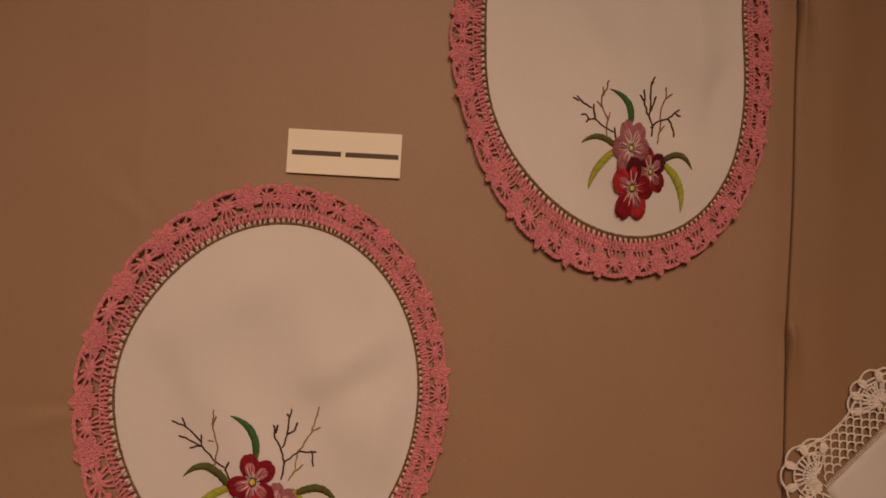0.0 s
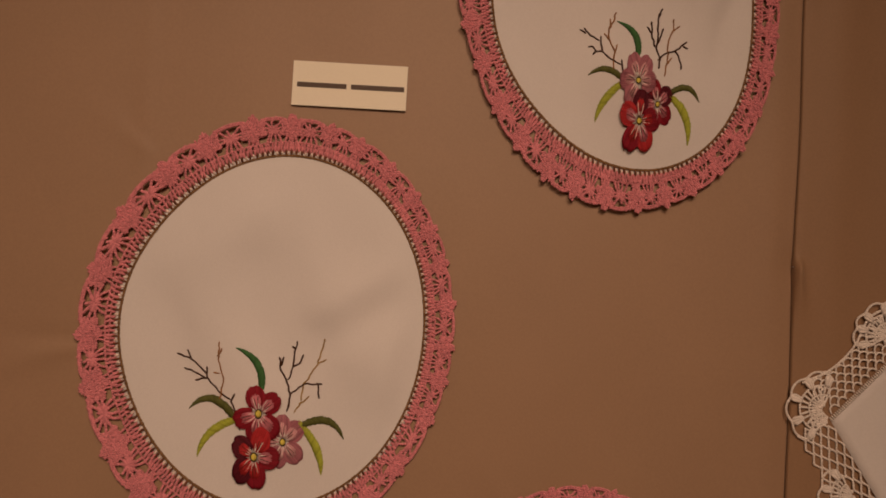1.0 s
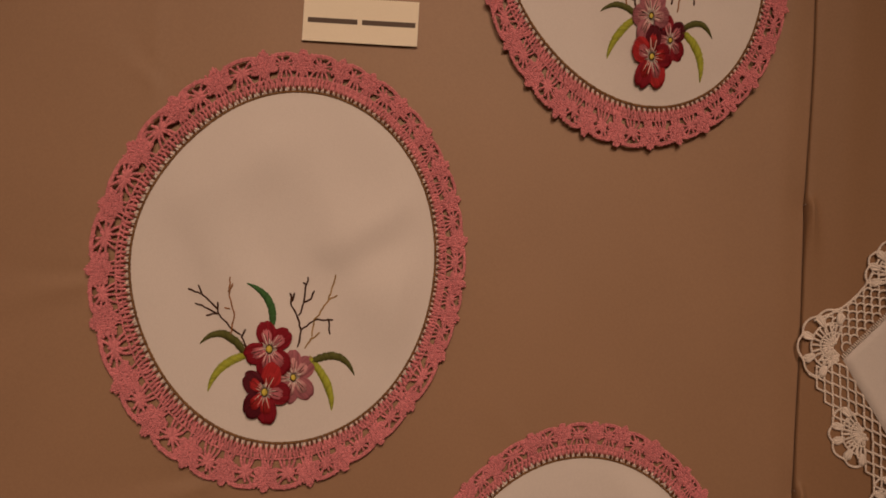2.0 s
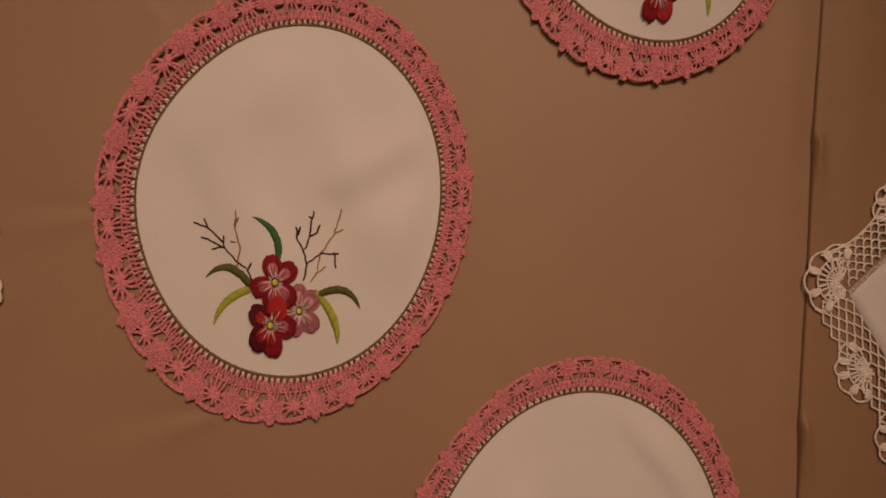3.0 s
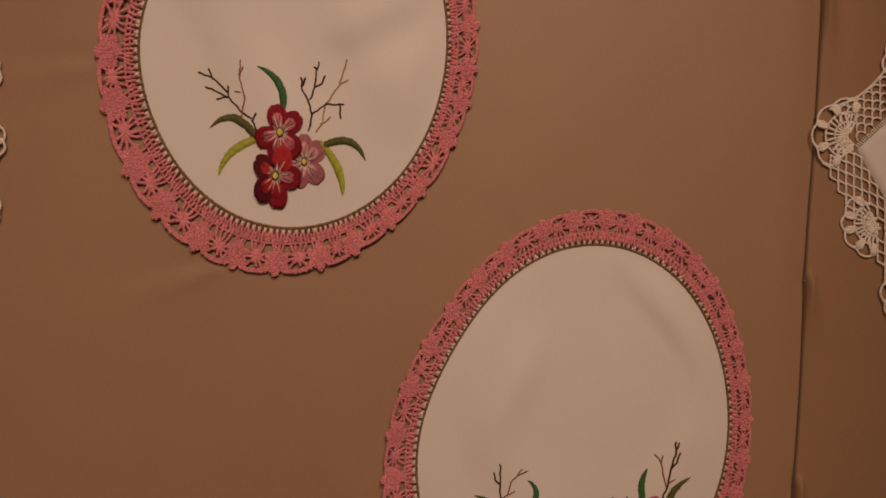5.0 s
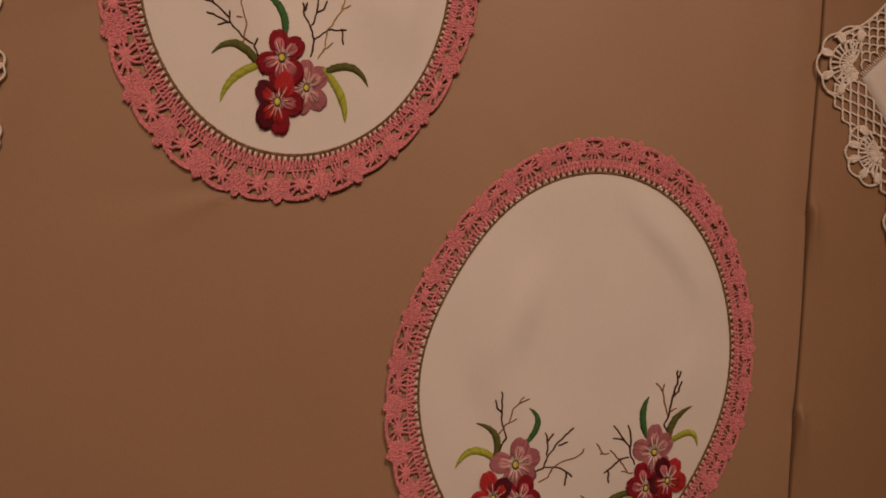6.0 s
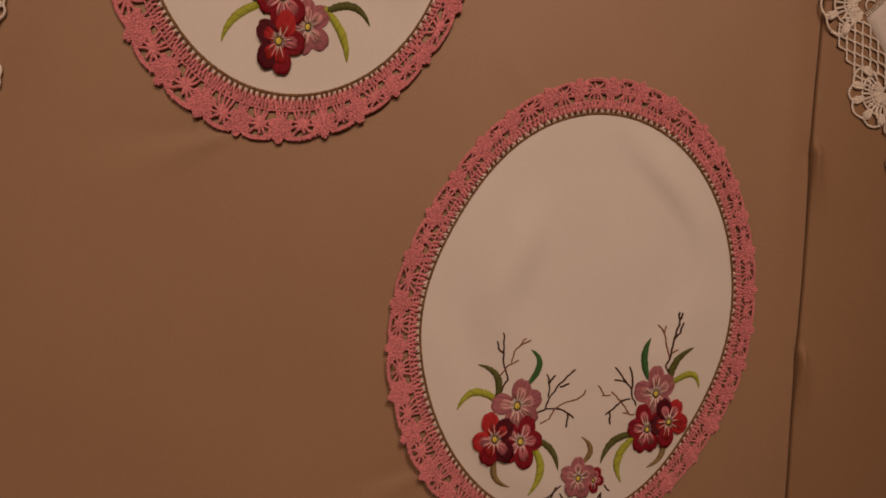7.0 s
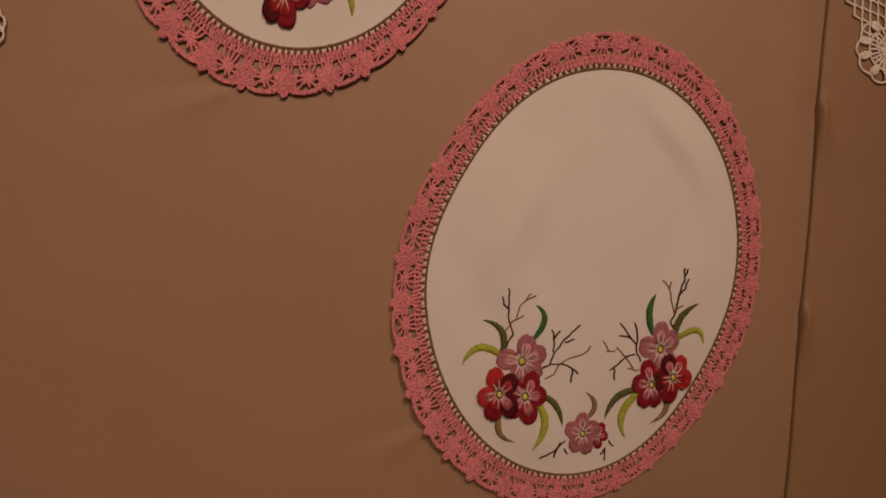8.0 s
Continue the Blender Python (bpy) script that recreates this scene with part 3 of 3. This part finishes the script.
twig(doily_2, DARK, [(-25, -63), (-29, -56), (-27, -51)], [(-30, -54), (-38, -50), (-48, -39), (-49, -31)], [(-49, -35), (-62, -25), (-72, -22)], [(-62, -25), (-65, -18)], [(-48, -39), (-57, -41)], [(-50, -39), (-56, -36), (-66, -32)])
twig(doily_2, BROWN, [(-38, -55), (-35, -40), (-40, -26), (-40, -11)], [(-41, -22), (-38, -17)], [(-39, -35), (-43, -34)])
twig(doily_2, DARK, [(14, -61), (16, -49), (12, -38), (7, -30), (6, -21)], [(8, -27), (9, -21)], [(14, -38), (16, -28), (17, -18), (19, -8)], [(17, -14), (15, -12)], [(17, -28), (21, -25), (24, -19)], [(16, -49), (21, -44), (27, -40), (39, -40)], [(36, -39), (38, -51)])
twig(doily_2, TAN, [(24, -53), (25, -41), (35, -25), (40, -5)], [(35, -25), (41, -21)], [(20, -62), (24, -55), (30, -50)])
leaf(doily_3, OLIVE, (-56, -61), (-59, -46), (-73, -39))
leaf(doily_3, LIME, (-58, -65), (-75, -61), (-87, -75))
leaf(doily_3, GREEN, (-30, -47), (-26, -34), (-33, -25))
leaf(doily_3, OLIVE, (-22, -96), (-11, -104), (-6, -118))
leaf(doily_3, LIME, (-24, -105), (-20, -121), (-28, -139))
leaf(doily_3, RUST, (-56, -113), (-54, -127), (-43, -133))
leaf(doily_3, RUST, (16, -108), (18, -99), (11, -91))
twig(doily_3, DARK, [(-54, -58), (-49, -48), (-53, -38), (-54, -29), (-55, -13)], [(-54, -29), (-58, -26), (-59, -20)])
twig(doily_3, UMBER, [(-55, -46), (-51, -39), (-42, -33)], [(-48, -37), (-46, -27), (-38, -16)], [(-42, -22), (-34, -18)])
twig(doily_3, DARK, [(-19, -70), (-17, -62), (-10, -52), (2, -39)], [(-17, -61), (-17, -50), (-19, -44)], [(-17, -50), (-13, -44)], [(-9, -53), (-2, -50)], [(-25, -74), (-17, -70), (-6, -70), (4, -76)], [(-1, -74), (-2, -84)])
twig(doily_3, UMBER, [(-22, -82), (-16, -79), (-13, -72), (-5, -65), (8, -60), (12, -54)])
twig(doily_3, DARK, [(-21, -145), (-12, -139), (-3, -130)], [(-11, -144), (-7, -132)], [(-3, -136), (-1, -140)])
leaf(doily_3, GREEN, (57, -37), (55, -23), (59, -11))
leaf(doily_3, OLIVE, (76, -40), (80, -26), (92, -16))
leaf(doily_3, LIME, (79, -43), (93, -37), (99, -47))
leaf(doily_3, OLIVE, (46, -87), (34, -95), (27, -111))
leaf(doily_3, LIME, (47, -93), (40, -109), (44, -125))
leaf(doily_3, RUST, (73, -92), (73, -103), (63, -112))
twig(doily_3, DARK, [(74, -36), (71, -31), (74, -25), (76, -10), (80, 3), (79, 11)], [(80, 6), (82, 10)], [(77, -10), (81, -5), (83, 3)])
twig(doily_3, UMBER, [(74, -25), (71, -14), (69, -6), (64, 0)], [(69, -6), (70, -1)], [(75, -21), (79, -18)])
twig(doily_3, DARK, [(51, -63), (47, -57), (47, -44), (45, -35)], [(47, -51), (42, -46), (34, -35)], [(42, -46), (34, -45)], [(46, -59), (39, -61), (31, -70), (28, -72)], [(31, -70), (32, -79)])
twig(doily_3, UMBER, [(50, -71), (42, -70)], [(45, -69), (40, -62), (32, -54)], [(31, -57), (24, -58)], [(26, -57), (22, -50)])
twig(doily_3, DARK, [(29, -134), (29, -144)], [(31, -128), (35, -132)], [(29, -135), (26, -140)])
# pansies: from the back of each spray to its front
ruby, mauve, blaze, garnet, cherry, dusk = (CRIMSON, ROSE), (MAUVE, PALE), (RED, RED), (WINE, RED), (CRIMSON, RED), (WINE, ROSE)
flower(doily_1, 27.5, -106.5, 13.6, (108, 35, -35, 258, 180), (ruby, dusk, ruby, ruby, dusk), 0, 11, 1.65)
flower(doily_1, 11.5, -89, 15, (112, 52, 176, 236, 0), mauve, 1, 12, 1.62)
flower(doily_1, 13.5, -120.2, 16.4, (86, 158, 240, 302, 6), (garnet, (RED, ROSE), cherry, (RED, ROSE), cherry), 2, 13, 1.6)
flower(doily_2, 12, -85, 18, (95, 40, -40, 255, 180), mauve, 0, 21, 1.25)
flower(doily_2, -7, -64, 21, (105, 42, 200, -46, 262), ruby, 1, 22, 1.1)
flower(doily_2, -9, -97, 20.5, (66, 150, 226, 277, -2), (blaze, garnet, garnet, cherry, ruby), 2, 23, 1.2)
flower(doily_3, -41, -69, 20.5, (75, 22, 176, 262, -35), mauve, 0, 31, 1.08)
flower(doily_3, -37, -96, 18.5, (62, 5, -70, 225, 150), ruby, 1, 32, 1.2)
flower(doily_3, -57, -95, 18.5, (112, 45, 196, 250, -42), (blaze, garnet, (RED, ROSE), cherry, dusk), 2, 33, 1.2)
flower(doily_3, 65, -53, 17, (92, 176, 32, 255, -45), mauve, 0, 34, 1.35)
flower(doily_3, 60, -81, 15, (110, 178, 245, -60, 30), ruby, 1, 35, 1.35)
flower(doily_3, 76, -74, 15.5, (58, 118, -5, 265, 195), ((RED, ROSE), dusk, blaze, cherry, garnet), 2, 36, 1.35)
flower(doily_3, 22, -124, 9, (60, 130, 0, 280, 210), ruby, 0, 37, 1.3)
flower(doily_3, 10, -123, 14.5, (95, 165, 235, 295, 25), mauve, 1, 38, 1.2)

# ---------------------------------------------------------------- cream crochet doilies at both sides


def fan(soup, bx, bz, ang, size, span=150, seed=0):
    """A crocheted shell: spokes, a ring, plump clusters and picot loops, opening towards ang."""
    rnd = random.Random(seed)
    P = lambda r, a, o=2.6: (bx + size * r * math.cos(radians(a)), bz + size * r * math.sin(radians(a)), o)
    for i in range(16):
        a = ang + rnd.uniform(-110, 110)
        r = rnd.uniform(0.0, 0.16)
        soup.puff(P(r, a, 2.6), P(r + 0.1, a + rnd.uniform(-30, 30), 2.8), 1.3)
    n = 13
    for low, high, r in ((0.08, 0.38, 0.95), (0.38, 0.64, 1.0)):
        for i in range(n):
            a = ang + span * (i / (n - 1) - 0.5)
            soup.puff(P(low, a, 2.5), P(high, a + rnd.uniform(-2, 2), 2.9), r)
        soup.chain([P(high, ang + span * (i / 14 - 0.5)) for i in range(15)], 0.95, 2.2)
    m = 5
    rim = []
    for i in range(m):
        a = ang + span * (i / (m - 1) - 0.5) * 0.9 + rnd.uniform(-3, 3)
        k = size / 27
        soup.rings([P(0.58, a), P(0.68, a, 2.9), P(0.82, a, 3.1), P(0.9, a, 3.0), P(0.95, a, 2.7)], [1.1 * k, 2.5 * k, 3.3 * k, 2.6 * k, 1.0 * k], 0, 0.4, 8)
        for da in (-6, 0, 6):
            soup.puff(P(0.6, a + da * 0.5, 3.4), P(0.92 - 0.001 * da * da, a + da + rnd.uniform(-1, 1), 3.9), 1.25)
        rim.append(P(0.93, a, 2.9))
        if i < m - 1:
            b = ang + span * ((i + 1) / (m - 1) - 0.5) * 0.9
            rim += [P(1.0, a * 0.72 + b * 0.28), P(1.02, (a + b) / 2), P(1.0, a * 0.28 + b * 0.72)]
    soup.chain(rim, 1.05, 2.3)


def net(soup, ox, oz, along, outward, length, fans, rows=6, first=0.0, pitch=8.2, step=4.7, lean=0.0):
    """Rows of crochet loops along one edge of a cloth."""
    P = lambda a, o, h=2.4: (ox + along[0] * a + outward[0] * o, oz + along[1] * a + outward[1] * o, h)
    clear = lambda a, o: all(math.hypot(a - f, o - 16) > 12 or o < 15 for f in fans)
    for k in range(rows):
        o = 3.5 + k * step
        count = int((length - first) / pitch)
        for j in range(count):
            a = first + (j + 0.5 * (k % 2)) * pitch + lean * k
            near = min(abs(a - f) for f in fans + (0,))
            if not clear(a, o + step) or (k == rows - 1 and near > 21):
                continue
            w = random.uniform(-0.5, 0.5)
            soup.chain(smooth([P(a, o), P(a + 0.12 * pitch + w, o + step * 0.75, 2.8), P(a + 0.5 * pitch + w, o + step * 1.05, 3.0), P(a + 0.88 * pitch + w, o + step * 0.75, 2.8), P(a + pitch, o)]), 0.82, 2.3)
    # scalloped outer chain
    pts = []
    n = int((length - first) / 4)
    for i in range(n + 1):
        a = first + (length - first) * i / n
        near = min(abs(a - f) for f in fans + (0,))
        pts.append(P(a, 3.5 + step * (rows - 0.9) + 9 * math.exp(-((near / 18) ** 2)), 2.8))
    soup.chain(pts, 1.1, 2.4)
    for f in fans:
        fan(soup, *P(f, 16)[:2], math.degrees(math.atan2(outward[1], outward[0])), 27, 150, int(f))


def stretched_net(soup, along, outward, length, fans, rows=6):
    """The same border pulled long: strands that meet and part along the edge."""
    half, step = 6.2, 4.1
    P = lambda a, o, h=2.4: (along[0] * a + outward[0] * o, along[1] * a + outward[1] * o, h)
    for k in range(rows + 1):
        run = []
        for j in range(-3, int(length / half)):
            a = j * half + 1.2 * k - 4
            o = 0.5 + step * (k + 0.95 * ((j + k) % 2))
            if a < -0.35 * o or any(math.hypot(a - f, o - 17) < 10 and o > 13 for f in fans):
                if len(run) > 1:
                    soup.chain(run, 0.9, 2.4)
                run = []
            else:
                run.append(P(a, o, 2.4 + 0.5 * (j % 2)))
        if len(run) > 1:
            soup.chain(run, 0.9, 2.4)
    for f in fans:
        fan(soup, *P(f, 15)[:2], math.degrees(math.atan2(outward[1], outward[0])) - 14, 27, 150, int(f))


def linen_patch(root, corner, e1, e2, l1, l2):
    soup = Soup()
    n = 24
    for j in range(n + 1):
        for i in range(n + 1):
            s, t = i / n * l1, j / n * l2
            px, pz = corner[0] + e1[0] * s + e2[0] * t, corner[1] + e1[1] * s + e2[1] * t
            soup.v.append((px, pz, 1.4 + 0.9 * noise.noise((px / 40 + 9, pz / 40, 3.0))))
    for j in range(n):
        for i in range(n):
            b = j * (n + 1) + i
            soup.f.append((b, b + 1, b + n + 2, b + n + 1))
            soup.m.append(0)
    sheet = part("linen_cloth", soup, LINEN, root, "plain white linen centre")
    solid = sheet.modifiers.new("thickness", "SOLIDIFY")
    solid.thickness, solid.offset = 0.0005, 0


def hem_bars(root, origin, along, outward, length):
    soup = Soup()
    n = int(length / 1.9)
    for i in range(n):
        a = (i + 0.5) * length / n
        soup.puff((origin[0] + along[0] * a - outward[0] * 1.2, origin[1] + along[1] * a - outward[1] * 1.2, 3.2), (origin[0] + along[0] * a + outward[0] * 2.6, origin[1] + along[1] * a + outward[1] * 2.6, 2.4), 0.62)
    part("hem_stitching", soup, CREAM, root)


square = thing("square_doily", 0.311, 1.2145, "square white doily, cream openwork crochet border, hung cornerwise at seam", "doily")
E1, E2 = (math.cos(radians(46)), math.sin(radians(46))), (math.cos(radians(-57)), math.sin(radians(-57)))
N1, N2 = (-E1[1], E1[0]), (E2[1], -E2[0])
linen_patch(square, (0, 0), E1, E2, 190, 190)
hem_bars(square, (0, 0), E1, N1, 190)
upper, lower, corner = Soup(), Soup(), Soup()
net(upper, 0, 0, E1, N1, 190, (78, 148), 6, 4)
stretched_net(lower, E2, N2, 190, (58, 120, 182))
part("crochet_border", upper, CREAM, square, "cream crochet net with shells")
part("crochet_border", lower, CREAM, square, "cream crochet net with shells")
for k in range(1, 5):
    a0, a1 = 136, 213
    corner.chain([(3.5 * k * 1.1 * math.cos(radians(a)), 3.5 * k * 1.1 * math.sin(radians(a)), 2.6) for a in range(a0, a1 + 1, 7)], 0.8, 2.3)
for a in range(140, 213, 12):
    corner.thread([(3 * math.cos(radians(a)), 3 * math.sin(radians(a)), 2.5), (17 * math.cos(radians(a)), 17 * math.sin(radians(a)), 2.7)], 0.8)
fan(corner, -7, 9, 164, 28, 185, 5)
part("corner_shell", corner, CREAM, square, "cream crochet corner shell")

round_doily = thing("oval_doily", -0.464, 1.165, "long white linen doily with cream scalloped crochet edge", "doily")
RX, RZ = 92, 185
middle = Soup()
middle.v.append((0, 0, 2.0))
for i in range(72):
    a = i * math.tau / 72
    middle.v.append((RX * math.cos(a), RZ * math.sin(a), 2.0 + 0.4 * math.sin(5 * a)))
    middle.f.append((0, 1 + i, 1 + (i + 1) % 72))
    middle.m.append(0)
part("linen_cloth", middle, LINEN, round_doily, "plain white linen centre")
edge = Soup()
for k in range(4):
    for i in range(96):
        a, b = (i + 0.5 * (k % 2)) * math.tau / 96, (i + 1 + 0.5 * (k % 2)) * math.tau / 96
        q = lambda t, o: ((RX + o) * math.cos(t), (RZ + o) * math.sin(t), 2.4)
        edge.chain([q(a, k * 4), q((a + b) / 2, k * 4 + 5), q(b, k * 4)], 0.8, 2.4)
part("crochet_net", edge, CREAM, round_doily)
for i in range(24):
    a = 0.081 + i * math.tau / 24
    shell = Soup()
    fan(shell, (RX + 12) * math.cos(a), (RZ + 12) * math.sin(a), math.degrees(math.atan2(math.sin(a) * RX, math.cos(a) * RZ)), 22, 150, i)
    part("crochet_shell", shell, CREAM, round_doily)

# ---------------------------------------------------------------- name card, its writing as plain bars
card = thing("name_card", -0.0748, 1.4562, "small cream name card with one dark printed line", "card")
card.rotation_euler = (0, radians(0.3), 0)
sheet = Soup()
W2, H2 = 44.6, 17.4
n = 12
for layer, o in ((0, 1.2), (1, 1.6)):
    for j in (0, 1):
        for i in range(n + 1):
            s = i / n * 2 - 1
            sheet.v.append((s * W2, (j * 2 - 1) * H2, o + 0.8 * (s * 0.5 + 0.5) ** 2 * (1.0 - 0.5 * j)))
k = n + 1
for i in range(n):
    sheet.f += [(i, i + 1, k + i + 1, k + i), (2 * k + i, 2 * k + i + 1, 3 * k + i + 1, 3 * k + i), (i, i + 1, 2 * k + i + 1, 2 * k + i), (k + i, k + i + 1, 3 * k + i + 1, 3 * k + i)]
    sheet.m += [0] * 4
sheet.f += [(0, k, 3 * k, 2 * k), (n, k + n, 3 * k + n, 2 * k + n)]
sheet.m += [0, 0]
paper = part("card_sheet", sheet, CARD, card)
for pl in paper.data.polygons:
    pl.use_smooth = False
for a, b in ((-41, -2.5), (1.0, 42.5)):
    bar = Soup()
    for i in range(6):
        s0, s1 = a + (b - a) * i / 6, a + (b - a) * (i + 1) / 6
        q = len(bar.v)
        for s, zz in ((s0, -3.0), (s1, -3.0), (s1, 0.9), (s0, 0.9)):
            bar.v.append((s, zz, 1.72 + 0.8 * (s / W2 * 0.5 + 0.5) ** 2 * (1.0 - 0.5 * (zz / H2 * 0.5 + 0.5))))
        bar.f.append((q, q + 1, q + 2, q + 3))
        bar.m.append(0)
    part("text_bar", bar, INK, card, "dark bar of print")

# ---------------------------------------------------------------- pins that hold the seam


def pin(x, z, label):
    ob = thing("steel_pin", x, z, label, "pin", "pins in the fabric")
    soup = Soup()
    soup.rings([(0, 0, -5), (0.05, 0.2, -0.3)], 0.3, 0, 1.0, 6)
    soup.puff((-0.4, 0.1, -0.3), (0.4, 0.3, -0.2), 0.4)
    part("pin_head", soup, STEEL, ob)
    return ob


for z in SEAM_PINS:
    pin(seam_x(z), z, "small steel pin in the fabric seam")

# ---------------------------------------------------------------- added lamp fixtures behind the viewer, unseen
lamp = new("added_ceiling_lamp")
lamp.location = (-0.3, -3.25, 2.8)
tagged(lamp, "square white glass ceiling lamp, lit, added out of view", "lamp")
shade = block("shade", (-0.3, -0.3, -0.12), (0.3, 0.3, -0.02), GLOW, "", "", "", 0.01)
shade.parent = lamp
plate = block("ceiling_plate", (-0.12, -0.12, -0.02), (0.12, 0.12, 0.0), STEEL, "", "", "", 0.003)
plate.parent = lamp
# housing made up for the added spot beam, out of view
spot = new("added_spotlight")
spot.location = (0.4, -2.2, 2.86)
tagged(spot, "small steel spot lamp added under the ceiling, out of view", "lamp")
for name, rows in (("stem", ((0.012, 0.0), (0.012, -0.22))), ("housing", ((0.02, -0.2), (0.09, -0.22), (0.1, -0.3), (0.085, -0.3), (0.075, -0.24)))):
    bm = bmesh.new()
    rings = [[bm.verts.new((r * math.cos(k * math.tau / 24), r * math.sin(k * math.tau / 24), z)) for k in range(24)] for r, z in rows]
    for a, b in zip(rings, rings[1:]):
        for k in range(24):
            bm.faces.new((a[k], a[(k + 1) % 24], b[(k + 1) % 24], b[k]))
    me = bpy.data.meshes.new(name)
    bm.to_mesh(me)
    bm.free()
    me.materials.append(STEEL)
    new(name, me).parent = spot
